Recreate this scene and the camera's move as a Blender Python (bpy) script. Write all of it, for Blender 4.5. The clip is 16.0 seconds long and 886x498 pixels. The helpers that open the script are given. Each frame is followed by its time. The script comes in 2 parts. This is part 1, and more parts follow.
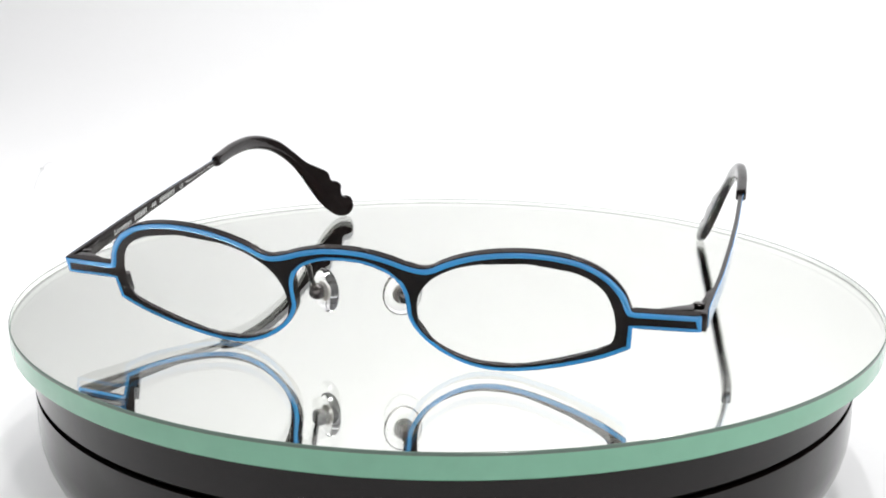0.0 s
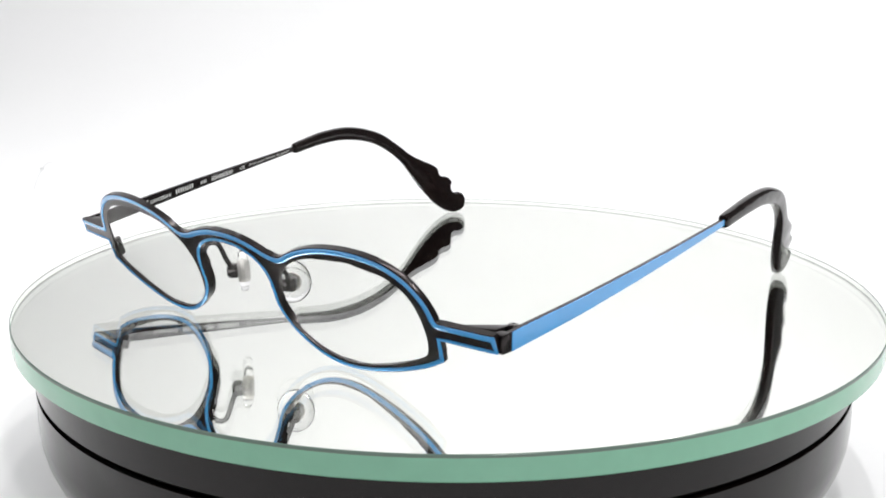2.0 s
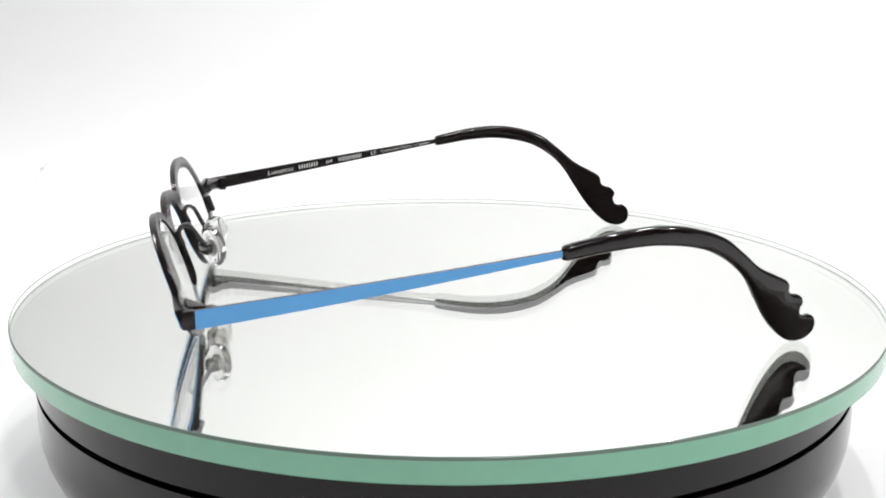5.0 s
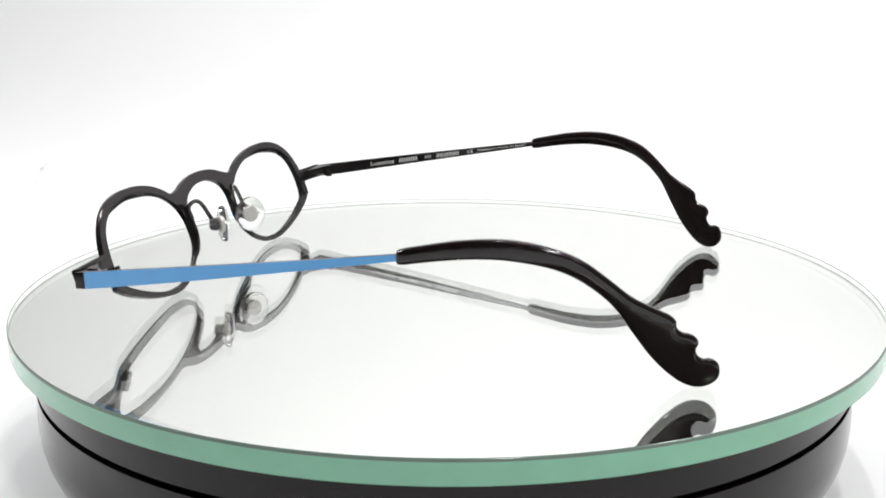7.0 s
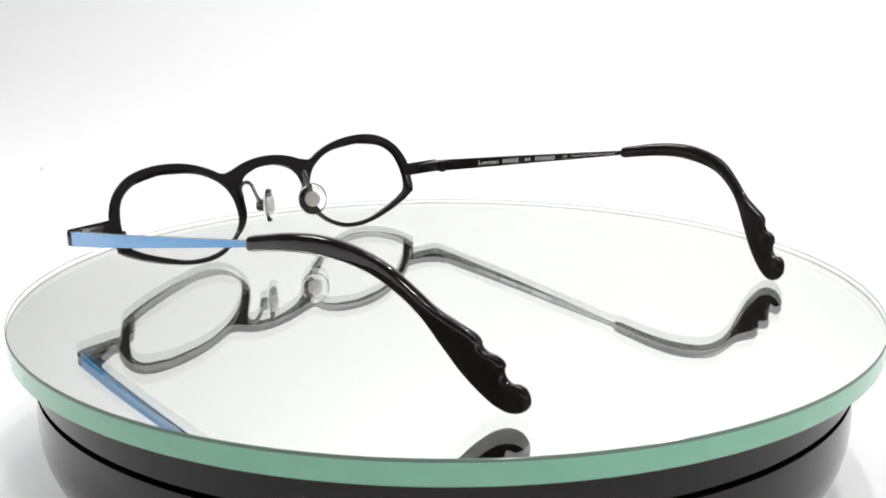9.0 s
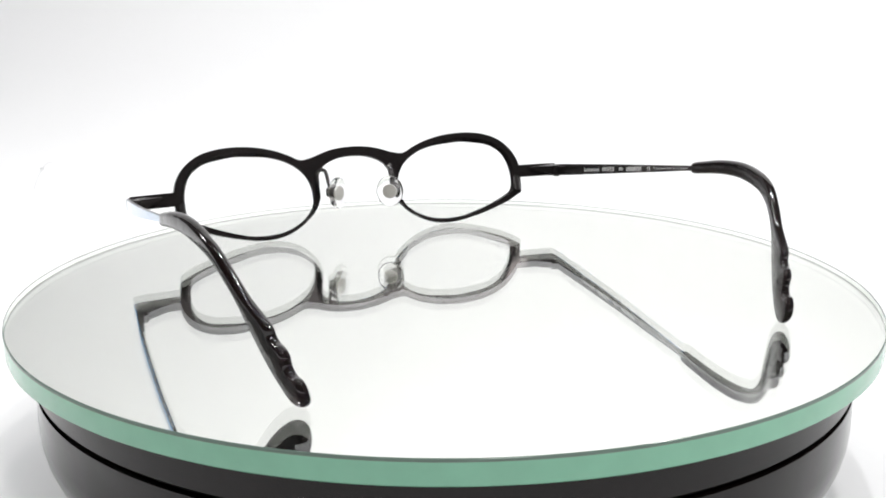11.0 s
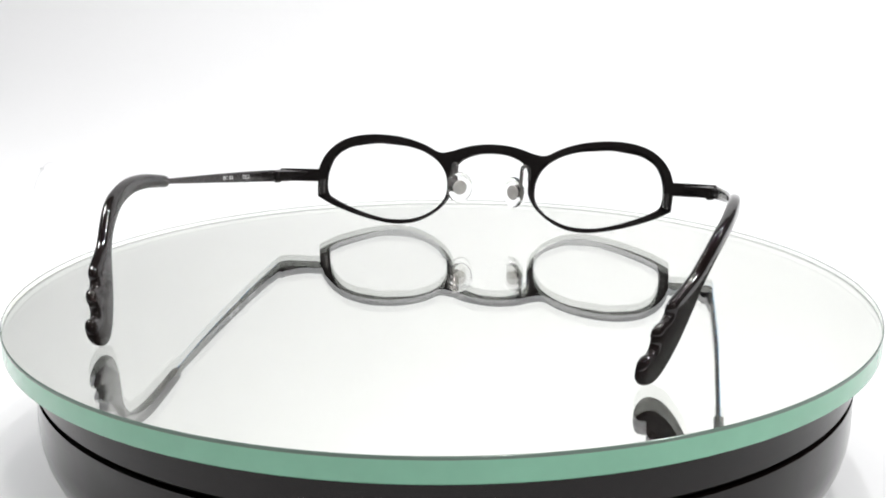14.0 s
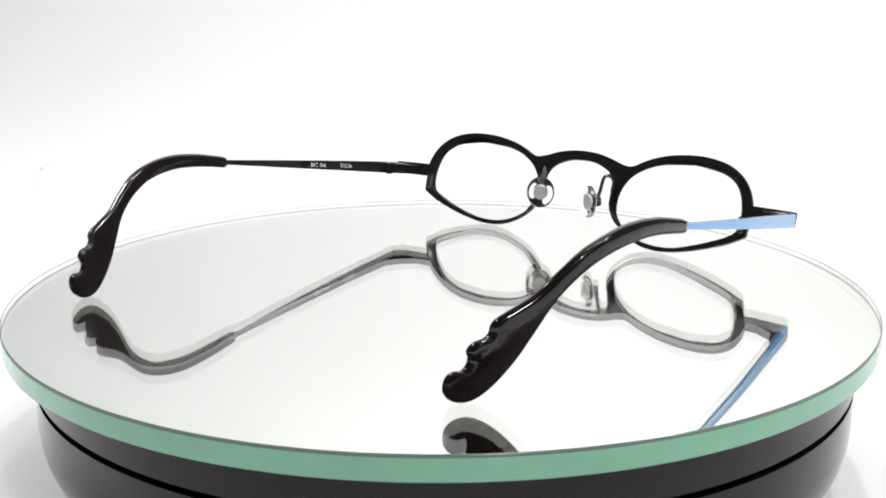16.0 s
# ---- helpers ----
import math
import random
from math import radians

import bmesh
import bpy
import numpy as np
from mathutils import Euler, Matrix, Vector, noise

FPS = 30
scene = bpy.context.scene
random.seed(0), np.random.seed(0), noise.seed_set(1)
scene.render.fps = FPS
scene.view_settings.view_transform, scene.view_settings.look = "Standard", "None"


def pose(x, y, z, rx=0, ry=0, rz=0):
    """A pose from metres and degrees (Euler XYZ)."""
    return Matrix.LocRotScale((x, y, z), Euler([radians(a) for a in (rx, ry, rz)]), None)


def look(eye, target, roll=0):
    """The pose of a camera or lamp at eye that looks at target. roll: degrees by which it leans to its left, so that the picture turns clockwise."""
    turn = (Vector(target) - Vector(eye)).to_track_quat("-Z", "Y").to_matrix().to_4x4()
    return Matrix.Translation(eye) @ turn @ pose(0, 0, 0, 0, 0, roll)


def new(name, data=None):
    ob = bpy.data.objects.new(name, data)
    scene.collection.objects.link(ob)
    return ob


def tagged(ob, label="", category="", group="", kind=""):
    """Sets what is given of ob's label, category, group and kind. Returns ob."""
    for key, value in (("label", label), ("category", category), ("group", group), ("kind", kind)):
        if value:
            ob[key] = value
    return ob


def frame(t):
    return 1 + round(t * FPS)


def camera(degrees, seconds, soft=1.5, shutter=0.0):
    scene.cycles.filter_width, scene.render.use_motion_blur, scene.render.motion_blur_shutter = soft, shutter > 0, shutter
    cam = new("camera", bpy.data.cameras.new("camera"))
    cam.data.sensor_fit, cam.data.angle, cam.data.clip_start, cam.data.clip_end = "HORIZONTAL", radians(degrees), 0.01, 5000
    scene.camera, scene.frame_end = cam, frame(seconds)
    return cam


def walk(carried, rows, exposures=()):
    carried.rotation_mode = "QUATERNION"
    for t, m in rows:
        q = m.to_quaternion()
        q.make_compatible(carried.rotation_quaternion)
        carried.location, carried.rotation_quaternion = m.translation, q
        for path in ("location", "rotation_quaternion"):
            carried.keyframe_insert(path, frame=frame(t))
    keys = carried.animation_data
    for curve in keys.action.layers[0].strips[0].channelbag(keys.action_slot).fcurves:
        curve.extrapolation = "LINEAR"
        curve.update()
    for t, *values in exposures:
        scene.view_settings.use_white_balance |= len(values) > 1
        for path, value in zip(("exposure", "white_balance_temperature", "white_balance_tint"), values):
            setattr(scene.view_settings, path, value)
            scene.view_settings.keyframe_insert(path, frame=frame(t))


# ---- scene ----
MM = 0.001

# ---- camera: fixed on its stand, looking down at the turntable ----
EYE = Vector((0.0, -0.25574, 0.07146))
PITCH, YAW, ROLL = radians(13.967), radians(-0.0997), 0.0965
AIM = Vector((math.sin(YAW) * math.cos(PITCH), math.cos(YAW) * math.cos(PITCH), -math.sin(PITCH)))
cam = camera(44.22, 16.0, soft=1.85)
STAND = look(EYE, EYE + AIM, ROLL)
walk(cam, [(0.0, STAND), (16.0, STAND)])

# ---- turntable motion: steady turn ----
TURN_START, TURN_RATE = -8.265, -12.5615   # degrees, degrees a second
PLATE_OFF = Vector((0.583, 0.803, 0.0)) * MM  # the plate lies slightly off the axis
GLASSES_TURN = -8.524
PLATE_TILT, TILT_TOWARDS = 0.22, 6.2  # degrees: the plate lies a trace out of level, low on this side of it

# ---- light: a white sweep under a row of lamps, one over the camera; two side fills and grey walls are added ----
world = bpy.data.worlds.new("studio")
scene.world = world
world.use_nodes = True
world.node_tree.nodes["Background"].inputs[0].default_value = (1, 1, 1, 1)
world.node_tree.nodes["Background"].inputs[1].default_value = 0.05
scene.view_settings.exposure = 0.0


def lamp(name, eye, target, sx, sy, watts, shape="RECTANGLE", spread=180):
    d = bpy.data.lights.new(name, "AREA")
    d.shape, d.size, d.size_y, d.energy, d.spread = shape, sx, sy, watts, radians(spread)
    ob = new(name, d)
    ob.matrix_world = look(eye, target)
    return ob


for x, watts in ((-0.20, 0.13), (-0.04, 1.03), (0.12, 1.7), (0.28, 2.0)):
    lamp("overhead_lamp", (x, 0.08, 0.75), (x * 0.7, 0.45, 0.17), 0.035, 0.035, watts, "DISK")
# unseen side fills, added to brighten the floor and the drum's flanks
lamp("fill_right", (0.46, -0.16, 0.60), (0.10, 0.05, -0.03), 0.03, 0.03, 2.0, "DISK")
lamp("fill_left", (-0.44, 0.14, 0.56), (-0.22, -0.03, -0.04), 0.14, 0.14, 0.75, "DISK", spread=90)
lamp("lamp_front", (0.12, -0.42, 0.46), (0.02, 0.05, -0.02), 0.03, 0.03, 0.95, "DISK")


# ---- materials ----
def material(name):
    m = bpy.data.materials.new(name)
    m.use_nodes = True
    return m, m.node_tree.nodes, m.node_tree.links, m.node_tree.nodes["Principled BSDF"]


def plain(name, colour, rough, metal=0.0, grain=0.0, scale=900.0, wear=0.0, coat=0.0, spec=0.5, wave=0.0, coat_ior=1.5):
    """A surface with fine grain in its relief and roughness and faint larger blotches in its colour."""
    m, n, l, b = material(name)
    b.inputs["Base Color"].default_value = (*colour, 1)
    b.inputs["Roughness"].default_value = rough
    b.inputs["Metallic"].default_value = metal
    b.inputs["Coat Weight"].default_value = coat
    b.inputs["Coat Roughness"].default_value = 0.06
    b.inputs["Coat IOR"].default_value = coat_ior
    b.inputs["Specular IOR Level"].default_value = spec
    co = n.new("ShaderNodeTexCoord")
    if wear:
        big = n.new("ShaderNodeTexNoise")
        big.inputs["Scale"].default_value, big.inputs["Detail"].default_value = scale * 0.12, 4
        l.new(co.outputs["Object"], big.inputs["Vector"])
        mix = n.new("ShaderNodeMix")
        mix.data_type = "RGBA"
        mix.inputs[6].default_value = (*[c * (1 - wear) for c in colour], 1)
        mix.inputs[7].default_value = (*[min(1, c * (1 + wear)) for c in colour], 1)
        l.new(big.outputs["Fac"], mix.inputs[0])
        l.new(mix.outputs[2], b.inputs["Base Color"])
        ramp = n.new("ShaderNodeMapRange")
        ramp.inputs[3].default_value, ramp.inputs[4].default_value = rough * 0.94, min(1, rough * 1.06)
        l.new(big.outputs["Fac"], ramp.inputs[0])
        l.new(ramp.outputs[0], b.inputs["Roughness"])
    if grain:
        fine = n.new("ShaderNodeTexNoise")
        fine.inputs["Scale"].default_value, fine.inputs["Detail"].default_value = scale, 3
        l.new(co.outputs["Object"], fine.inputs["Vector"])
        bump = n.new("ShaderNodeBump")
        bump.inputs["Strength"].default_value, bump.inputs["Distance"].default_value = min(1.0, grain * 8), 0.05 / scale
        l.new(fine.outputs["Fac"], bump.inputs["Height"])
        l.new(bump.outputs[0], b.inputs["Normal"])
        if wave:
            # hand-polished unevenness, a few millimetres long
            slow = n.new("ShaderNodeTexNoise")
            slow.inputs["Scale"].default_value, slow.inputs["Detail"].default_value = 330, 2
            l.new(co.outputs["Object"], slow.inputs["Vector"])
            swell = n.new("ShaderNodeBump")
            swell.inputs["Strength"].default_value, swell.inputs["Distance"].default_value = 1.0, wave
            l.new(slow.outputs["Fac"], swell.inputs["Height"])
            l.new(swell.outputs[0], bump.inputs["Normal"])
    return m


def clear(name, colour, ior, rough=0.0):
    m, n, l, b = material(name)
    b.inputs["Base Color"].default_value = (*colour, 1)
    b.inputs["Roughness"].default_value = rough
    b.inputs["IOR"].default_value = ior
    b.inputs["Transmission Weight"].default_value = 1.0
    return m


# for unseen walls, dark so that glossy parts reflect little
SURROUND = plain("grey_surround", (0.13, 0.13, 0.132), 0.9, grain=0.05, scale=300, wear=0.06, spec=0.1)
FABRIC = plain("white_tent_fabric", (0.86, 0.86, 0.865), 0.9, grain=0.05, scale=300, wear=0.01, spec=0.1)
BLUE = plain("blue_lacquer", (0.04, 0.315, 0.71), 0.2, metal=0.15, grain=0.01, scale=4000, wear=0.05, coat=1.0, coat_ior=1.6)
GUNMETAL = plain("dark_gunmetal", (0.034, 0.029, 0.029), 0.26, metal=0.8, grain=0.015, scale=3000, wear=0.06)
STEEL = plain("polished_dark_steel", (0.2, 0.19, 0.185), 0.11, metal=0.9, scale=3000, wear=0.08)
ACETATE = plain("black_acetate", (0.0075, 0.0045, 0.0042), 0.09, grain=0.02, scale=600, wear=0.2, wave=0.00008)
DRUM = plain("black_plastic", (0.0060, 0.0036, 0.0032), 0.13, grain=0.01, scale=500, wear=0.2, spec=0.27)
GROOVE = plain("black_rubber", (0.004, 0.004, 0.004), 0.7, grain=0.05, wear=0.2)
EDGE = plain("green_ground_glass_edge", (0.21, 0.485, 0.33), 0.22, grain=0.03, scale=1500, wear=0.1, coat=0.3)
BEVEL = plain("green_polished_bevel", (0.155, 0.215, 0.18), 0.16, grain=0.02, scale=1500, wear=0.06)
# pale colour in place of light that shines through the green edge
BACKLIT = plain("backlit_edge_glass", (0.88, 0.90, 0.89), 0.5, grain=0.03, wear=0.03)
# grey for the ring that draws a line round the plate's rim
RIM_LINE = plain("grey_rim_line", (0.12, 0.13, 0.125), 0.5, wear=0.1)
SILVER = plain("silver_mirror_coat", (0.97, 0.982, 0.945), 0.0, metal=1.0)
GLASS = clear("plate_glass", (0.995, 1.0, 0.993), 1.52)
LENS = clear("coated_lens", (0.985, 0.985, 0.985), 1.10)
SILICONE = clear("clear_silicone", (0.99, 0.99, 0.99), 1.27, 0.02)
PADCORE = plain("grey_pad_insert", (0.42, 0.41, 0.39), 0.35, metal=0.5, grain=0.03, scale=4000, wear=0.1)
INK = plain("pale_grey_print", (0.6, 0.6, 0.6), 0.5, wear=0.08, scale=4000)
LINT = plain("grey_lint", (0.72, 0.72, 0.73), 0.9, wear=0.1)


# ---- building helpers ----
def part(name, bm, mat, parent=None, label="", smooth=40.0):
    bmesh.ops.recalc_face_normals(bm, faces=bm.faces)
    me = bpy.data.meshes.new(name)
    bm.to_mesh(me)
    bm.free()
    me.materials.append(mat)
    if smooth:
        me.shade_smooth()
        me.set_sharp_from_angle(angle=radians(smooth))
    ob = new(name, me)
    if parent is not None:
        ob.parent = parent
    if label:
        ob["label"] = label
    return ob


def lathe(profile, n=192, closed=True):
    """A turned body about z from (radius, height) pairs in millimetres."""
    bm = bmesh.new()
    rings = []
    for r, z in profile:
        if r < 1e-6:
            rings.append([bm.verts.new((0, 0, z * MM))])
        else:
            rings.append([bm.verts.new((r * MM * math.cos(2 * math.pi * k / n), r * MM * math.sin(2 * math.pi * k / n), z * MM)) for k in range(n)])
    pairs = list(zip(rings[:-1], rings[1:])) + ([(rings[-1], rings[0])] if closed else [])
    for a, b in pairs:
        for k in range(n):
            j = (k + 1) % n
            if len(a) == 1 and len(b) == 1:
                continue
            if len(a) == 1:
                bm.faces.new((a[0], b[k], b[j]))
            elif len(b) == 1:
                bm.faces.new((a[k], a[j], b[0]))
            else:
                bm.faces.new((a[k], a[j], b[j], b[k]))
    return bm


def spline(pts, steps=6, closed=False):
    """A smooth line through control points, centripetal enough for gentle shapes."""
    pts = [Vector(q) for q in pts]
    n = len(pts)
    out = []
    last = n if closed else n - 1
    for i in range(last):
        if closed:
            a, b, c, d = (pts[(i + k) % n] for k in (-1, 0, 1, 2))
        else:
            a, b, c, d = pts[max(i - 1, 0)], pts[i], pts[i + 1], pts[min(i + 2, n - 1)]
        la, lb, lc = max((b - a).length, 1e-6) ** 0.5, max((c - b).length, 1e-6) ** 0.5, max((d - c).length, 1e-6) ** 0.5
        m1 = (c - b) if (b - a).length < 1e-6 else lb * ((b - a) / la - (c - a) / (la + lb) + (c - b) / lb)
        m2 = (c - b) if (d - c).length < 1e-6 else lb * ((c - b) / lb - (d - b) / (lb + lc) + (d - c) / lc)
        for k in range(steps):
            u = k / steps
            out.append((2 * u**3 - 3 * u**2 + 1) * b + (u**3 - 2 * u**2 + u) * m1 + (3 * u**2 - 2 * u**3) * c + (u**3 - u**2) * m2)
    if not closed:
        out.append(pts[-1])
    return out


def tube(path, radius, n=10, taper=None):
    """A round rod along 3D points (millimetres), with capped ends."""
    bm = bmesh.new()
    rings = []
    for i, q in enumerate(path):
        t = (path[min(i + 1, len(path) - 1)] - path[max(i - 1, 0)]).normalized()
        side = t.cross(Vector((0.31, 0.2, 0.93))).normalized()
        up = side.cross(t)
        r = radius if taper is None else radius * taper[i]
        rings.append([bm.verts.new((q + r * (side * math.cos(2 * math.pi * k / n) + up * math.sin(2 * math.pi * k / n))) * MM) for k in range(n)])
    for a, b in zip(rings[:-1], rings[1:]):
        for k in range(n):
            bm.faces.new((a[k], a[(k + 1) % n], b[(k + 1) % n], b[k]))
    bm.faces.new(rings[0][::-1])
    bm.faces.new(rings[-1])
    return bm


def block(corners, bevel=0.0, seg=2):
    """A six-sided block from eight corners in millimetres, the lower four first."""
    bm = bmesh.new()
    v = [bm.verts.new(Vector(c) * MM) for c in corners]
    for f in ((0, 1, 2, 3), (4, 5, 6, 7), (0, 1, 5, 4), (1, 2, 6, 5), (2, 3, 7, 6), (3, 0, 4, 7)):
        bm.faces.new([v[i] for i in f])
    if bevel:
        bmesh.ops.recalc_face_normals(bm, faces=bm.faces)
        bmesh.ops.bevel(bm, geom=list(bm.edges), offset=bevel * MM, segments=seg, affect="EDGES", profile=0.5)
    return bm


def at_heights(ys, xs, y):
    return float(np.mean(np.interp((y - 2.5, y - 1.2, y, y + 1.2, y + 2.5), ys, xs)))


# ---- the backdrop and the added walls round it ----
def sweep_and_surround():
    """White sweep: floor, curved rise, back, all one sheet; unseen side and top walls are added to close it."""
    prof = [(-0.62, -0.0405), (0.30, -0.0405)]
    for k in range(1, 13):
        a = math.pi / 2 * k / 12
        prof.append((0.30 + 0.20 * math.sin(a), -0.0405 + 0.20 * (1 - math.cos(a))))
    prof.append((0.50, 0.80))
    bm = bmesh.new()
    rows = []
    for y, z in prof:
        rows.append([bm.verts.new((x, y, z)) for x in np.linspace(-0.56, 0.56, 9)])
    back = []
    for (y, z), (ya, za), (yb, zb) in zip(prof, [prof[0]] + prof[:-1], prof[1:] + [prof[-1]]):
        d = Vector((0, yb - ya, zb - za)).normalized()
        nrm = Vector((0, d.z, -d.y)) * 0.004
        back.append([bm.verts.new((x, y + nrm.y, z + nrm.z)) for x in np.linspace(-0.56, 0.56, 9)])
    for grid in (rows, back):
        for a, b in zip(grid[:-1], grid[1:]):
            for k in range(8):
                bm.faces.new((a[k], a[k + 1], b[k + 1], b[k]))
    for i in range(len(prof) - 1):
        for k in (0, 8):
            bm.faces.new((rows[i][k], rows[i + 1][k], back[i + 1][k], back[i][k]))
    for i in (0, len(prof) - 1):
        for k in range(8):
            bm.faces.new((rows[i][k], rows[i][k + 1], back[i][k + 1], back[i][k]))
    tagged(part("backdrop", bm, FABRIC, smooth=60), "seamless white backdrop sweep of matt fabric", "backdrop", kind="structure")

    def wall(name, lo, hi, label):
        x0, y0, z0 = [c / MM for c in lo]
        x1, y1, z1 = [c / MM for c in hi]
        w = part(name, block([(x0, y0, z0), (x1, y0, z0), (x1, y1, z0), (x0, y1, z0), (x0, y0, z1), (x1, y0, z1), (x1, y1, z1), (x0, y1, z1)]), SURROUND, smooth=0)
        tagged(w, label, name.split("_")[0], kind="structure")

    # added out of view, to keep reflections in the black parts dark
    wall("wall_west", (-0.564, -0.62, -0.0405), (-0.56, 0.505, 0.80), "unseen grey side wall added to darken reflections")
    wall("wall_east", (0.56, -0.62, -0.0405), (0.564, 0.505, 0.80), "unseen grey side wall added to darken reflections")
    wall("wall_south", (-0.564, -0.624, -0.0405), (0.564, -0.62, 0.80), "unseen grey wall behind the camera, added to darken reflections")
    wall("ceiling", (-0.564, -0.624, 0.80), (0.564, 0.505, 0.804), "unseen grey roof added to darken reflections")


sweep_and_surround()


# ---- turntable and mirror plate ----
def turntable():
    base = tagged(new("turntable"), "round glossy black plastic display turntable", "turntable")
    base.location = (0, 0, -0.0405)
    part("body", lathe([(0, 0.0), (80, 0.0), (86.5, 2.2), (90.4, 5.2), (92.8, 8.4), (94.1, 11.6), (94.7, 14.4), (94.90, 17.2), (94.90, 25.28), (94.88, 25.30), (92.90, 25.30), (92.90, 20), (0, 20)], closed=False), DRUM, base, smooth=30)
    part("seam_ring", lathe([(91.70, 25.00), (93.30, 25.00), (93.30, 27.10), (91.70, 27.10)]), GROOVE, base, "recessed matt black seam", smooth=30)
    part("rotating_top", lathe([(0, 28), (92.90, 28), (92.90, 26.70), (94.88, 26.70), (94.90, 26.72), (94.90, 34.4), (94.30, 35.1), (0, 35.1)], closed=False), DRUM, base, smooth=30)


turntable()


def mirror_plate():
    plate = tagged(new("mirror_plate"), "round mirror plate of thick glass with a green edge", "mirror plate")
    part("glass_face", lathe([(0, 0), (99.75, 0)], closed=False), GLASS, plate, "clear glass face").visible_shadow = False
    part("bevel", lathe([(99.75, 0.0), (99.93, -0.12), (100.0, -0.3), (100.02, -0.62)], closed=False), BEVEL, plate, "polished green bevel")
    part("edge", lathe([(100.02, -0.62), (100.05, -2.5), (100.0, -4.6), (99.5, -5.0)], closed=False), EDGE, plate, "pale green ground edge")
    # added lining: paints the far edge as bright as if lit from behind
    part("edge_lining", lathe([(99.80, -0.10), (99.80, -4.70)], closed=False), BACKLIT, plate, "pale lining that stands for light coming through the edge")
    # added ring: it and its mirror image give the far rim two grey lines
    part("rim_line", lathe([(99.76, -0.04), (99.76, -1.7)], closed=False), RIM_LINE, plate, "thin grey ring added to draw the line at the rim")
    part("mirror_backing", lathe([(0, -4.1), (99.70, -4.1), (99.40, -4.96), (0, -4.96)], closed=False), SILVER, plate, "silver mirror coat")
    return plate


plate = mirror_plate()

# ---- eyeglasses, modelled in millimetres about the turntable's axis ----
MID = -0.05           # middle of the front
TILT, BOW, SKEW = -0.3316, 0.00092, -0.0091
FRONT_Y = -57.97     # at height 0
THICK = 1.3          # of the front


def front_y(x, z):
    return FRONT_Y + BOW * (x - MID) ** 2 + SKEW * (x - MID) + TILT * z


def on_front(x, z, lift=0.0):
    """A point of the front's curved, leaning plane; lift goes out of its face."""
    nrm = Vector((2 * BOW * (x - MID) + SKEW, -1.0, TILT)).normalized()
    return Vector((x, front_y(x, z), z)) + nrm * lift


OUT_TOP = [(52.6, 15.1), (51.4, 18.4), (48.7, 21.7), (44.6, 24.1), (39.8, 25.2), (34.6, 25.5), (28.5, 25.0), (23.5, 23.9), (19.2, 22.3), (16.8, 21.1),
           (15.2, 20.75), (12.3, 21.2), (8.8, 22.3), (4.6, 23.2), (0, 23.5)]
OUT_LOW = [(52.3, 7.3), (47.8, 5.0), (40.0, 2.3), (32.0, 0.5), (27.2, 0.12), (22.2, 0.8), (17.7, 2.8), (13.7, 6.0), (11.5, 9.7), (11.3, 13.0), (11.1, 15.2),
           (10.3, 17.1), (8.8, 18.7), (6.4, 19.9), (3.6, 20.65), (0, 20.9)]
INNER = [(50.3, 12.3), (49.8, 16.0), (48.3, 19.3), (45.0, 21.9), (40.4, 23.3), (34.8, 23.95), (29.0, 23.4), (24.0, 22.2), (19.0, 20.1), (15.6, 17.6),
         (13.6, 14.4), (13.0, 10.8), (13.5, 7.9), (15.7, 5.2), (19.0, 3.1), (23.2, 1.7), (28.0, 1.3), (32.4, 1.65), (37.4, 2.9), (42.4, 4.6), (47.0, 6.5),
         (49.2, 7.9), (50.0, 9.6)]
BAR_END, BAR_TOP, BAR_LOW = 64.5, 15.1, 11.6


def flat(pts):
    return [(q.x, q.y) for q in pts]


def outline():
    """The whole outer outline as (x, z, low) round the front, anticlockwise from the bridge."""
    top = flat(spline([(x, z, 0) for x, z in OUT_TOP], 7))
    low = flat(spline([(x, z, 0) for x, z in OUT_LOW], 7))
    bar_top = [(BAR_END - 0.25 - k * (BAR_END - 0.25 - 53.0) / 8, BAR_TOP) for k in range(9)]
    bar_low = [(52.6 + k * (BAR_END - 0.25 - 52.6) / 8, BAR_LOW) for k in range(9)]
    half = [(x, z, 1) for x, z in reversed(low)] + [(52.5, 9.5, 1)] + [(x, z, 1) for x, z in bar_low] + [(BAR_END, BAR_LOW + 0.3, 1), (BAR_END, BAR_TOP - 0.3, 0)]
    half += [(x, z, 0) for x, z in bar_top] + [(x, z, 0) for x, z in top]
    # half runs from the low middle out to the bar and back to the top middle
    other = [(-x, z, k) for x, z, k in reversed(half)]
    return half[:-1] + other[:-1]


def lens_line(side, grow=0.0, steps=5, lip=0.0):
    pts = flat(spline([(x, z, 0) for x, z in INNER], steps, closed=True))
    cx, cz = 31.5, 12.6
    out = []
    for x, z in pts:
        d = Vector((x - cx, z - cz))
        u = d.normalized()
        d = d + u * (grow - lip * max(0.0, u.x * 0.62 + u.y * 0.78))
        out.append((MID + side * (cx + d.x), cz + d.y))
    return out


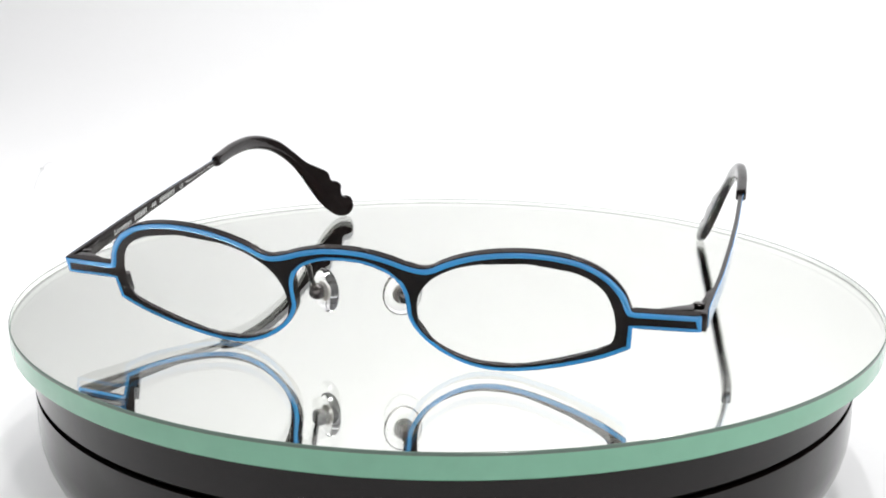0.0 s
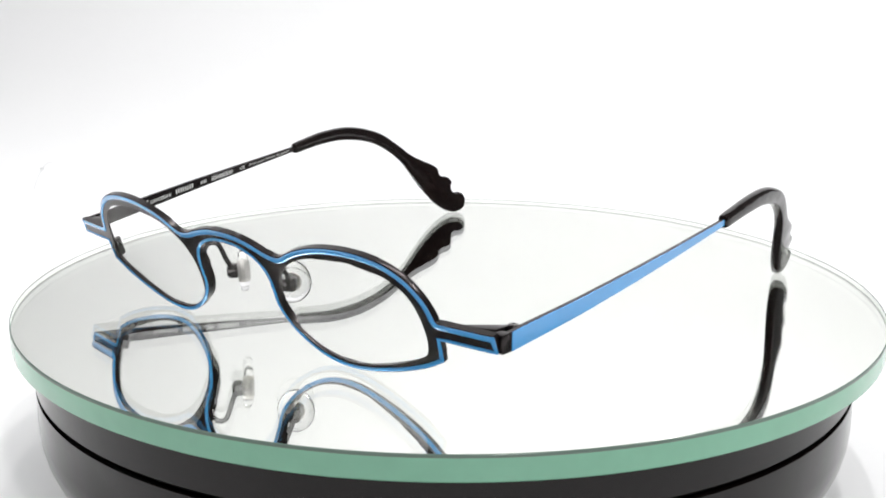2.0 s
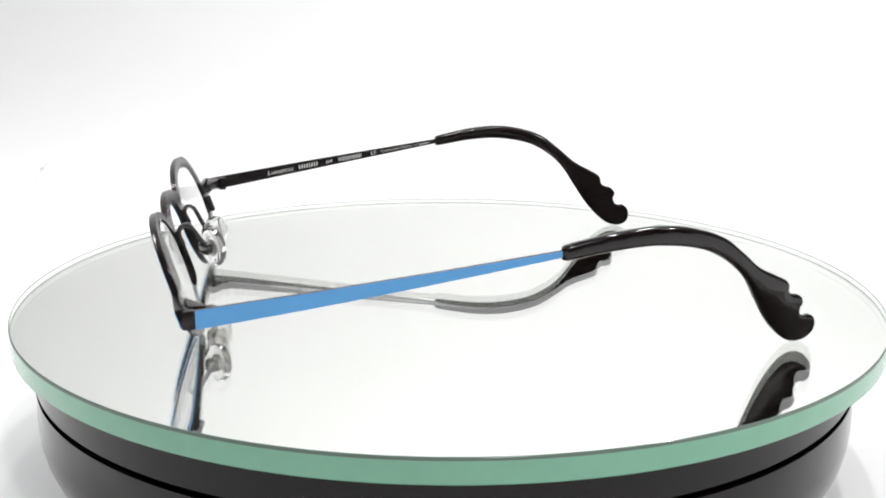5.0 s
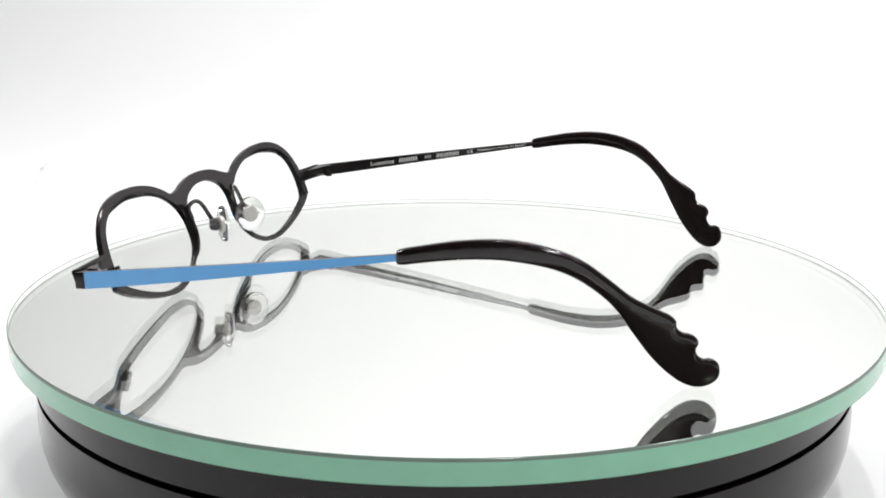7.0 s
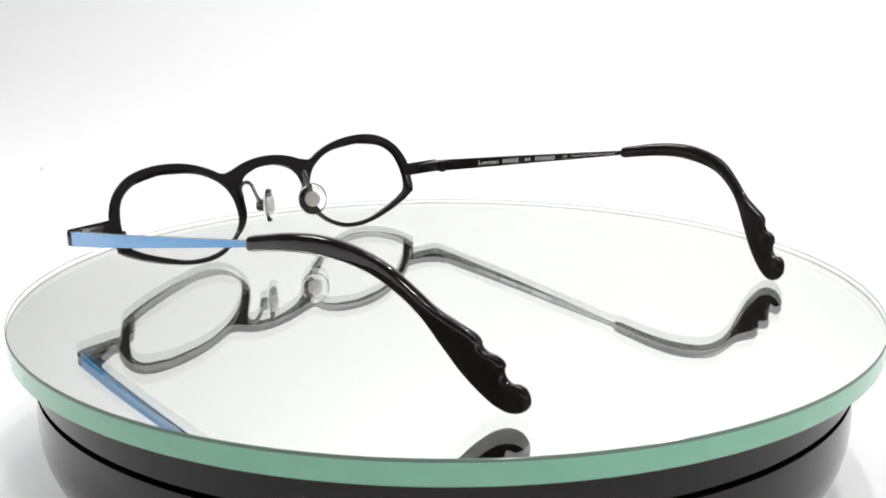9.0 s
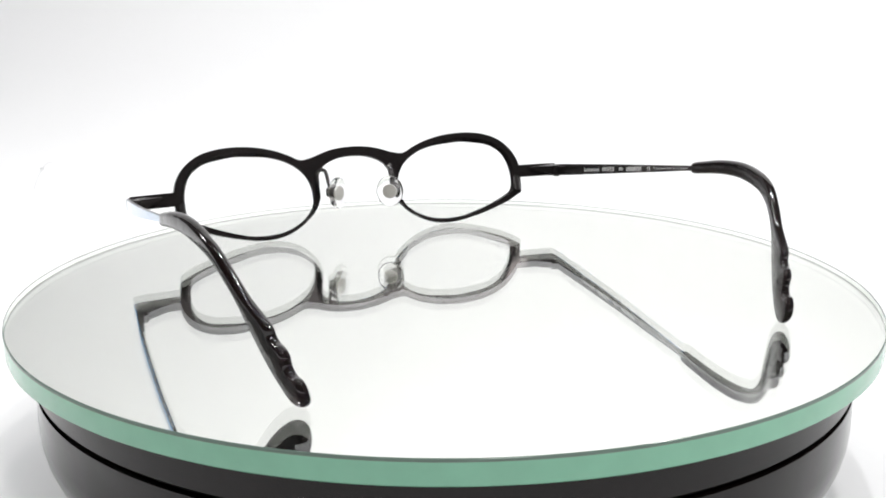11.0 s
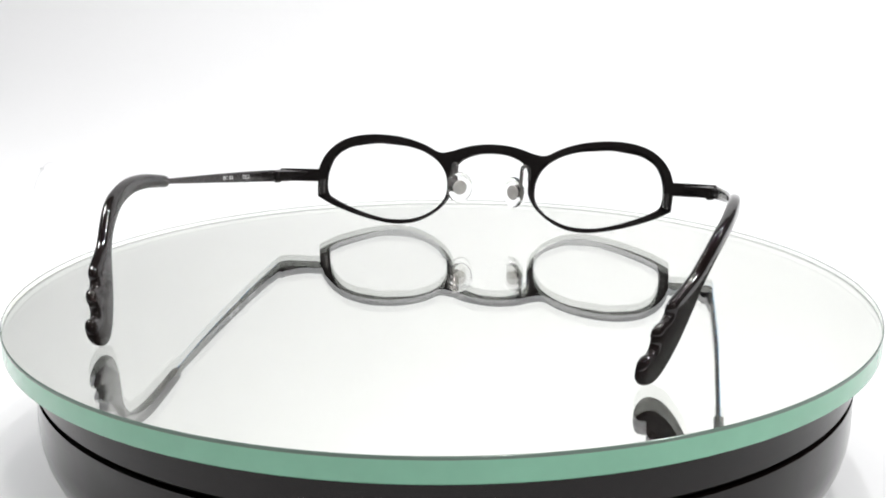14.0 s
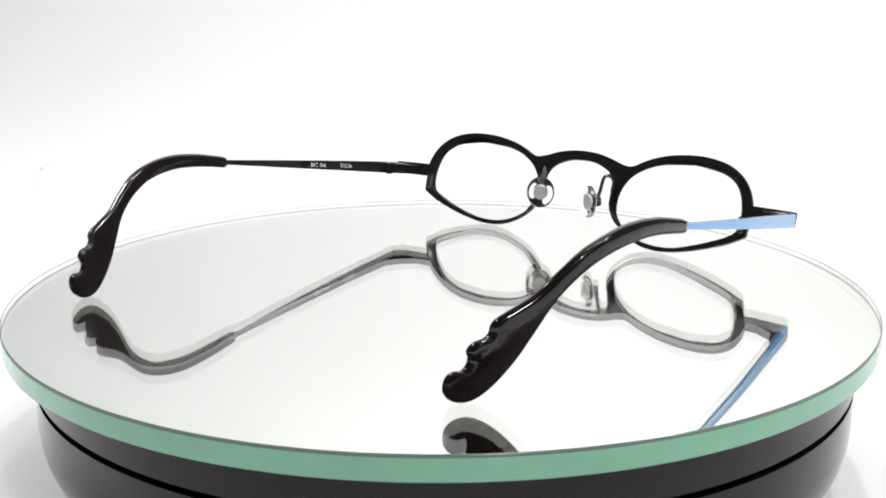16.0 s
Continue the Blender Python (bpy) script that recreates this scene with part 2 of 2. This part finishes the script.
def frame_front(parent):
    bm = bmesh.new()
    loops = [[(MID + x, z) for x, z, k in outline()], lens_line(1), lens_line(-1)]
    edges, face_at = [], {}
    for side in (1, -1):
        for (x, z), q in zip(lens_line(side), lens_line(side, -0.15, lip=0.95)):
            face_at[(round(x, 3), round(z, 3))] = q
    for pts in loops:
        vs = [bm.verts.new((x * MM, 0, z * MM)) for x, z in pts]
        for a, b in zip(vs, vs[1:] + vs[:1]):
            edges.append(bm.edges.new((a, b)))
    bmesh.ops.triangle_fill(bm, use_beauty=True, edges=edges)
    keep = list(bm.faces)
    res = bmesh.ops.extrude_face_region(bm, geom=keep)
    moved = {v for v in res["geom"] if isinstance(v, bmesh.types.BMVert)}
    bmesh.ops.recalc_face_normals(bm, faces=bm.faces)
    for v in bm.verts:
        x, z = v.co.x / MM, v.co.z / MM
        if v in moved:
            x, z = face_at.get((round(x, 3), round(z, 3)), (x, z))
        v.co = on_front(x, z, 0.0 if v in moved else -THICK) * MM
    rim = [e for e in bm.edges if len(e.link_faces) == 2 and e.calc_face_angle(0) > 0.6 and (e.verts[0] in moved) == (e.verts[1] in moved)]
    bmesh.ops.bevel(bm, geom=rim, offset=0.18 * MM, segments=2, affect="EDGES", profile=0.5)
    front = part("frame_front", bm, GUNMETAL, parent, "dark gunmetal titanium front with bridge", smooth=35)
    # the broad faces take the true normal of the bowed front, so that they shade evenly
    me = front.data
    normals = [Vector(c.vector) for c in me.corner_normals]
    for poly in me.polygons:
        for i in poly.loop_indices:
            x = me.vertices[me.loops[i].vertex_index].co.x / MM
            nrm = Vector((2 * BOW * (x - MID) + SKEW, -1.0, TILT)).normalized()
            if abs(poly.normal.dot(nrm)) > 0.95:
                normals[i] = nrm if poly.normal.dot(nrm) > 0 else -nrm
    me.normals_split_custom_set(normals)

    for side in (1, -1):
        path = spline([(x, z, 0) for x, z in ((15.4, 4.9), (13.85, 6.4), (11.85, 9.8), (11.7, 13.0), (11.5, 15.3), (10.8, 17.2))], 6)
        bm = bmesh.new()
        rings = []
        for i, q in enumerate(path):
            t = path[min(i + 1, len(path) - 1)] - path[max(i - 1, 0)]
            out = Vector((-t.y, t.x, 0)).normalized()
            u = i / (len(path) - 1)
            deep = THICK - 0.1 + 1.0 * min(1.0, 4 * u, 4 * (1 - u))
            rings.append([bm.verts.new(on_front(MID + side * (q.x + out.x * o), q.y + out.y * o, -d) * MM)
                          for o, d in ((-0.42, THICK - 0.2), (0.42, THICK - 0.2), (0.42, deep - 0.15), (0.27, deep), (-0.27, deep), (-0.42, deep - 0.15))])
        for a, b in zip(rings[:-1], rings[1:]):
            for k in range(6):
                bm.faces.new((a[k], a[(k + 1) % 6], b[(k + 1) % 6], b[k]))
        bm.faces.new(rings[0])
        bm.faces.new(rings[-1][::-1])
        part("eyewire_side", bm, GUNMETAL, front, "deep dark side of the eyewire", smooth=40)

    # blue lines that follow the outline on the face
    pts = outline()
    n = len(pts)
    bm = bmesh.new()
    rings = []
    for i, (x, z, k) in enumerate(pts):
        a, b = pts[i - 1], pts[(i + 1) % n]
        t = Vector((b[0] - a[0], b[1] - a[1]))
        t = t.normalized() if t.length > 1e-6 else Vector((1, 0))
        inward = Vector((-t.y, t.x))
        wide = 0.78 if k else 1.15
        if abs(x) > 53 and k:
            wide = 0.62
        if abs(x) < 14.5 and k and z > 5.5:
            wide = 0.82 if z < 17.5 else 0.6
        edge = 0.08 if k else 0.16
        sec = []
        for off, lift in ((wide + edge, -0.05), (wide + edge - 0.07, 0.07), (wide * 0.68 + edge, 0.13), (wide * 0.32 + edge, 0.13), (edge + 0.05, 0.06), (edge - 0.05, -0.03), (edge - 0.05, -0.08)):
            q = Vector((x, z)) + inward * off
            sec.append(bm.verts.new(on_front(MID + q.x, q.y, lift) * MM))
        rings.append(sec)
    for i in range(n):
        a, b = rings[i], rings[(i + 1) % n]
        for k in range(6):
            bm.faces.new((a[k], a[k + 1], b[k + 1], b[k]))
    part("blue_line", bm, BLUE, front, "bright blue lacquered outline", smooth=50)
    return front


def lens(parent, side):
    bm = bmesh.new()
    line = lens_line(side, 0.25, 3)
    cx, cz = MID + side * 31.5, 12.6
    layers = []
    for lift, sgn in ((-0.25, 1), (-1.35, -1)):
        rings = []
        for f in (1.0, 0.8, 0.55, 0.28):
            ring = []
            for x, z in line:
                px, pz = cx + (x - cx) * f, cz + (z - cz) * f
                sag = 0.55 * (1 - f * f)
                ring.append(bm.verts.new(on_front(px, pz, lift + sag) * MM))
            rings.append(ring)
        mid = bm.verts.new(on_front(cx, cz, lift + 0.55) * MM)
        layers.append((rings, mid))
    n = len(line)
    for rings, mid in layers:
        for a, b in zip(rings[:-1], rings[1:]):
            for k in range(n):
                bm.faces.new((a[k], a[(k + 1) % n], b[(k + 1) % n], b[k]))
        for k in range(n):
            bm.faces.new((rings[-1][k], rings[-1][(k + 1) % n], mid))
    a, b = layers[0][0][0], layers[1][0][0]
    for k in range(n):
        bm.faces.new((a[k], a[(k + 1) % n], b[(k + 1) % n], b[k]))
    ob = part("lens", bm, LENS, parent, "clear uncoloured lens", smooth=60)
    ob.visible_shadow = False
    return ob


def ball(centre, radii, turn=None, seg=20, rings=12):
    bm = bmesh.new()
    bmesh.ops.create_uvsphere(bm, u_segments=seg, v_segments=rings, radius=1)
    m = Matrix.Diagonal((*radii, 1))
    m = (turn.to_4x4() @ m) if turn else m
    for v in bm.verts:
        v.co = (Vector(centre) + (m @ v.co)) * MM
    return bm


def disc_shape(centre, normal, profile, n=32, stretch=1.0):
    """A turned shape about any axis: (radius, height) pairs along the normal."""
    bm = lathe(profile, n, closed=False)
    q = Vector(normal).to_track_quat("Z", "Y").to_matrix()
    for v in bm.verts:
        c = Vector((v.co.x, v.co.y * stretch, v.co.z))
        v.co = Vector(centre) * MM + q @ c
    return bm


def pad_box(c, side):
    """A small rounded socket, turned with the pad."""
    q = Matrix.Rotation(side * radians(38), 3, "Z")
    cs = [c + q @ Vector((a * 1.5, b * 1.35, h * 1.55)) for h in (-1, 1) for a, b in ((-1, -1), (1, -1), (1, 1), (-1, 1))]
    return block(cs, 1.0, 4)


def nose_pad(parent, side):
    x = lambda h: MID + side * h
    low = 0.8 if side == -1 else 0.0   # one pad is bent lower
    root = on_front(x(11.6), 13.6, -THICK - 0.6)
    path = spline([root, on_front(x(11.5), 16.2, -THICK - 0.5), on_front(x(10.9), 17.3, -THICK - 1.7), on_front(x(9.9), 16.9, -THICK - 2.9),
                   Vector((x(9.6), -57.2, 15.0 - low)), Vector((x(9.4), -56.2, 13.4 - low))], 6)
    arm = part("pad_arm", tube(path, 0.55, 10), STEEL, parent, "thin polished steel pad arm")
    part("pad_box", pad_box(Vector((x(9.2), -56.0, 12.7 - low)), side), STEEL, arm, "small rounded steel pad socket")
    nrm = Vector((-side * 0.62, 0.78, 0.05)).normalized()
    centre = Vector((x(8.0), -54.5, 12.6 - low))
    pad = part("nose_pad", disc_shape(centre, nrm, [(0, -1.0), (2.3, -1.0), (3.3, -0.8), (3.9, -0.3), (4.0, 0.2), (3.8, 0.8), (3.2, 1.25), (2.0, 1.55), (0, 1.65)], 36, 1.12), SILICONE, parent, "round clear silicone nose pad")
    pad.visible_shadow = False
    part("pad_insert", disc_shape(centre + nrm * 0.1, nrm, [(0, -0.3), (1.9, -0.3), (2.05, -0.15), (2.05, 0.15), (1.9, 0.3), (0, 0.3)], 28), PADCORE, pad, "grey metal pad insert")


def rim_lock(parent, side):
    x = MID + side * 50.9
    base = on_front(x, 8.2, -THICK - 0.55)
    top = on_front(x, 12.0, -THICK - 0.55)
    lock = part("rim_lock", tube(spline([base, base.lerp(top, 0.5), top], 4), 0.85, 14), STEEL, parent, "dark steel rim screw barrel", smooth=50)
    part("screw", tube([base - Vector((0, 0, 0.25)), base + Vector((0, 0, 0.1))], 0.55, 12), STEEL, lock, smooth=50)
    a, b = on_front(x - 1.0 * side, 9.95, 0.11), on_front(x + 1.0 * side, 9.95, 0.11)
    part("rim_split", tube([a, b], 0.12, 8), STEEL, lock, "bright split line in the rim")


# the path of each temple seen from above, and its height along it
SIDES = {1: ([-57, -40, -25, -10, 9, 20, 30, 38, 45, 53, 61, 66], [64.7, 66.4, 67.2, 67.7, 67.8, 67.6, 66.7, 65.7, 65.0, 63.9, 62.7, 62.0]),
         -1: ([-57, -25, 10, 17, 27, 35, 40, 46, 50, 55, 61, 66], [-64.2, -65.7, -66.0, -66.1, -65.8, -64.7, -63.6, -61.3, -59.3, -56.8, -53.8, -51.7])}
LEAN_IN = {1: 0.24, -1: 0.115}   # how far the hanging tips lean inwards
TIP_TOP = [(9.0, 24.95), (9.6, 25.3), (14, 26.3), (20, 27.45), (28.3, 28.0), (35, 27.1), (41.2, 24.9), (46, 21.3), (50, 17.9), (53.8, 15.9), (56.6, 14.4), (57.4, 13.3)]
NOTCHES = [(57.5, 12.2), (58.4, 11.3), (59.8, 11.0), (60.9, 10.2), (61.3, 9.1), (60.9, 7.9), (61.2, 6.7), (62.1, 6.0), (63.3, 6.15), (64.5, 5.5), (65.1, 4.1)]
TIP_LOW = [(64.9, 2.2), (63.4, 0.6), (61.2, 0.08), (58.9, 0.75), (56.2, 2.8), (53, 6.4), (50, 11.0), (46.6, 16.2), (42.2, 20.1), (37, 22.7), (28, 24.2), (20, 23.9), (13, 22.9), (9.6, 22.4), (9.0, 22.7)]


LIFT = {1: -0.25, -1: 0.45}   # one temple sits a little higher than the other


def temple_mid(y, side):
    return 13.55 + LIFT[side] * min(1.0, max(0.0, (y + 50) / 60)) + (y + 56.5) * (23.7 - 13.55) / 65.5


def temple_half(y):
    return float(np.interp(y, [-57, -52, -30, 9], [1.72, 1.72, 1.38, 0.62]))


def temple_tip(parent, side):
    """A flat, rounded drop that hangs from the temple: rings of its outline, drawn in towards both faces."""
    line = [Vector((q.x, q.y)) for q in spline([(y, z, 0) for y, z in TIP_TOP + NOTCHES + TIP_LOW], 4, closed=True)]
    n = len(line)
    norm = []
    for i in range(n):
        t = line[(i + 2) % n] - line[i - 2]
        norm.append(Vector((t.y, -t.x)).normalized())
    ys, xs = SIDES[side]
    bm = bmesh.new()
    rings = []
    half, round_by = 1.15, 0.75
    steps = [-90, -68, -46, -23, 0, 23, 46, 68, 90]
    for a in steps:
        ring = []
        for q, w in zip(line, norm):
            c = q + w * round_by * (1 - math.cos(radians(a)))
            ring.append(bm.verts.new((half * math.sin(radians(a)), c.x, c.y)))
        rings.append(ring)
    for a, b in zip(rings[:-1], rings[1:]):
        for k in range(n):
            bm.faces.new((a[k], a[(k + 1) % n], b[(k + 1) % n], b[k]))
    for ring in (rings[0], rings[-1]):
        es = [bm.edges.get((ring[k], ring[(k + 1) % n])) for k in range(n)]
        bmesh.ops.triangle_fill(bm, use_beauty=True, edges=es)
    for v in bm.verts:
        y, z = v.co.y, v.co.z
        y += (0.7 if side == 1 else -0.8) * min(1.0, max(0.0, (y - 40) / 25))
        blend = min(1.0, max(0.0, (y - 24) / 16))
        lean = -side * LEAN_IN[side] * max(0.0, 26 - z) * blend
        z += LIFT[side] * min(1.0, max(0.0, z / 20))
        v.co = Vector((v.co.x + at_heights(ys, xs, y) + lean, y, z)) * MM
    return part("temple_tip", bm, ACETATE, parent, "glossy black acetate ear tip with scalloped end", smooth=60)


def temple(parent, side):
    ys, xs = SIDES[side]

    def blade(offs, first=-56.6):
        stations = list(np.linspace(first, 12.0, 24))
        bm = bmesh.new()
        rings = []
        for y in stations:
            x, z, h = at_heights(ys, xs, y), temple_mid(y, side), temple_half(y)
            rings.append([bm.verts.new(Vector((x + side * o, y, z + k * h)) * MM) for o, k in offs])
        m = len(offs)
        for a, b in zip(rings[:-1], rings[1:]):
            for k in range(m):
                bm.faces.new((a[k], a[(k + 1) % m], b[(k + 1) % m], b[k]))
        bm.faces.new(rings[0])
        bm.faces.new(rings[-1][::-1])
        return bm

    arm = part("temple", blade([(-0.45, -0.9), (-0.38, -1.0), (0.38, -1.0), (0.45, -0.95), (0.45, 0.95), (0.38, 1.0), (-0.38, 1.0), (-0.45, 0.9)]), GUNMETAL, parent, "slim tapering dark titanium temple arm", smooth=30)
    part("outer_face", blade([(0.43, -0.99), (0.56, -0.97), (0.56, 0.97), (0.43, 0.99)], -56.2), BLUE, arm, "bright blue lacquered outer face", smooth=30)
    temple_tip(arm, side)
    return arm


def hinge(parent, side):
    x = lambda h: MID + side * h
    # end block that turns the bar back to the temple
    x1, x0 = at_heights(*SIDES[side], -57) + side * 0.42, x(60.8)
    y0, y1 = front_y(x(64), 13.4) + 0.7, -56.3
    part("end_block", block([(x0, y0 + 0.6, 11.9), (x1, y0, 11.75), (x1, y1, 11.8), (x0, y1 - 0.2, 11.95), (x0, y0 + 0.6, 14.95), (x1, y0, 15.1), (x1, y1, 15.3), (x0, y1 - 0.2, 15.0)], 0.22), GUNMETAL, parent, "dark end block", smooth=30)
    hx = at_heights(*SIDES[side], -54) - side * 1.7
    leaf = part("hinge_leaf", block([(x(55.5), front_y(x(55.5), 14) + 1.7, 14.0), (x(62.8), y1 - 1.2, 12.4), (x(62.8), -53.6, 12.4), (x(55.5), front_y(x(55.5), 14) + 2.2, 14.0),
                                     (x(55.5), front_y(x(55.5), 14) + 1.7, 14.9), (x(62.8), y1 - 1.2, 15.4), (x(62.8), -53.6, 15.4), (x(55.5), front_y(x(55.5), 14) + 2.2, 14.9)], 0.15), GUNMETAL, parent, "dark hinge leaf", smooth=30)
    centre = Vector((hx, -53.4, 12.2))
    part("hinge_barrel", disc_shape(centre, (0, 0.0, 1), [(0, 0), (1.0, 0), (1.1, 0.12), (1.1, 0.9), (1.0, 1.0), (1.0, 1.08), (1.1, 1.16), (1.1, 2.1), (1.0, 2.2), (1.1, 2.3), (1.1, 3.05), (1.0, 3.2), (0, 3.2)], 24), GUNMETAL, leaf, smooth=30)
    part("screw", disc_shape(centre + Vector((0, 0, 3.15)), (0, 0, 1), [(0.85, 0), (0.85, 0.2), (0.7, 0.28), (0.25, 0.28), (0.22, 0.1), (0, 0.1)], 20), STEEL, leaf, "small slotted hinge screw", smooth=30)
    part("temple_leaf", block([(hx, -53.4, 13.4), (hx + side * 1.9, -53.9, 13.4), (hx + side * 1.9, -46.5, 14.4), (hx + side * 1.2, -47.5, 14.4),
                               (hx, -53.4, 15.0), (hx + side * 1.9, -53.9, 15.2), (hx + side * 1.9, -46.5, 16.3), (hx + side * 1.2, -47.5, 16.2)], 0.12), GUNMETAL, parent, "dark hinge leaf", smooth=30)


def lettering(parent, side, words, y, height, y_end, name="lettering"):
    """Printed words on the inner face of a temple, from y to y_end along it."""
    cu = bpy.data.curves.new(name, "FONT")
    cu.body, cu.size, cu.extrude, cu.resolution_u = words, 1.0, 0.01, 3
    tmp = new(name, cu)
    bpy.context.view_layer.update()
    me = bpy.data.meshes.new_from_object(tmp.evaluated_get(bpy.context.evaluated_depsgraph_get()))
    bpy.data.objects.remove(tmp)
    co = np.array([v.co for v in me.vertices])
    lo, hi = co.min(0), co.max(0)
    ys, xs = SIDES[side]
    for v in me.vertices:
        u = (v.co.x - lo[0]) / (hi[0] - lo[0])
        w = (v.co.y - lo[1]) / (hi[1] - lo[1]) - 0.5
        yy = y + u * (y_end - y)
        v.co = Vector((at_heights(ys, xs, yy) - side * (0.462 + v.co.z * 1.0), yy, temple_mid(yy, side) + w * height)) * MM
    me.materials.append(INK)
    ob = new(name, me)
    ob.parent = parent
    ob["label"] = "pale grey printed characters"
    return ob


def print_bar(parent, side, y0, y1, height, strokes):
    """A printed word as a row of small plain bars."""
    ys, xs = SIDES[side]
    bm = bmesh.new()
    step = (y1 - y0) / strokes
    for k in range(strokes):
        a, b = y0 + (k + 0.08) * step, y0 + (k + 0.55) * step
        v = []
        for h in (-0.5, 0.5):
            for y, o in ((a, 0.445), (b, 0.445), (b, 0.47), (a, 0.47)):
                v.append(bm.verts.new(Vector((at_heights(ys, xs, y) - side * o, y, temple_mid(y, side) + h * height)) * MM))
        for f in ((0, 1, 2, 3), (4, 5, 6, 7), (0, 1, 5, 4), (1, 2, 6, 5), (2, 3, 7, 6), (3, 0, 4, 7)):
            bm.faces.new([v[i] for i in f])
    return part("print_bar", bm, INK, parent, "pale grey printed bars", smooth=0)


def eyeglasses():
    g = tagged(new("eyeglasses"), "open titanium eyeglasses in dark gunmetal with bright blue outlines", "eyeglasses")
    front = frame_front(g)
    for side in (1, -1):
        lens(g, side)
        nose_pad(g, side)
        rim_lock(g, side)
        hinge(g, side)
        arm = temple(g, side)
        if side == 1:
            lettering(arm, 1, "BC 04", -22.6, 1.15, -28.4)
            lettering(arm, 1, "TICA", -34.2, 1.15, -39.0)
        else:
            lettering(arm, -1, "Lunettes", -40.3, 1.25, -33.0)
            for a, b, tall, strokes in ((-31.4, -25.6, 1.2, 8), (-23.4, -21.4, 0.85, 4), (-19.8, -12.8, 1.15, 15)):
                print_bar(arm, -1, a, b, tall, strokes)
            lettering(arm, -1, "CE", -10.3, 0.9, -8.7)
            lettering(arm, -1, "Titanium Made in Japan", -7.4, 0.75, 7.2)
    return g


glasses = eyeglasses()


def lint():
    """A stray fibre on the backdrop."""
    path = spline([Vector(q) for q in ((-220.3, 318.3, -39.4), (-225.1, 337.3, -36.7), (-227.1, 351.5, -33.5), (-226.3, 358.6, -31.4), (-221.2, 360.0, -31.0))], 5)
    fibre = part("lint", tube(path, 0.25, 6), LINT)
    part("knot", ball((-227.0, 350.5, -33.4), (1.0, 1.0, 1.1)), LINT, fibre, "small grey knot of dust")
    tagged(fibre, "thin grey fibre caught on the white backdrop", "lint")


lint()


# ---- what moves ----
def motions():
    tilt = pose(0, 0, 0, 0, 0, TILT_TOWARDS) @ pose(0, 0, 0, 0, PLATE_TILT, 0) @ pose(0, 0, 0, 0, 0, -TILT_TOWARDS)
    for ob, turn, off in ((plate, 0.0, PLATE_OFF), (glasses, GLASSES_TURN, Vector((0, 0, 0)))):
        rows = []
        for k in range(65):
            t = k * 0.25
            spin = pose(0, 0, 0, 0, 0, TURN_START + TURN_RATE * t)
            rows.append((t, spin @ Matrix.Translation(off) @ tilt @ pose(0, 0, 0, 0, 0, turn)))
        walk(ob, rows)


motions()
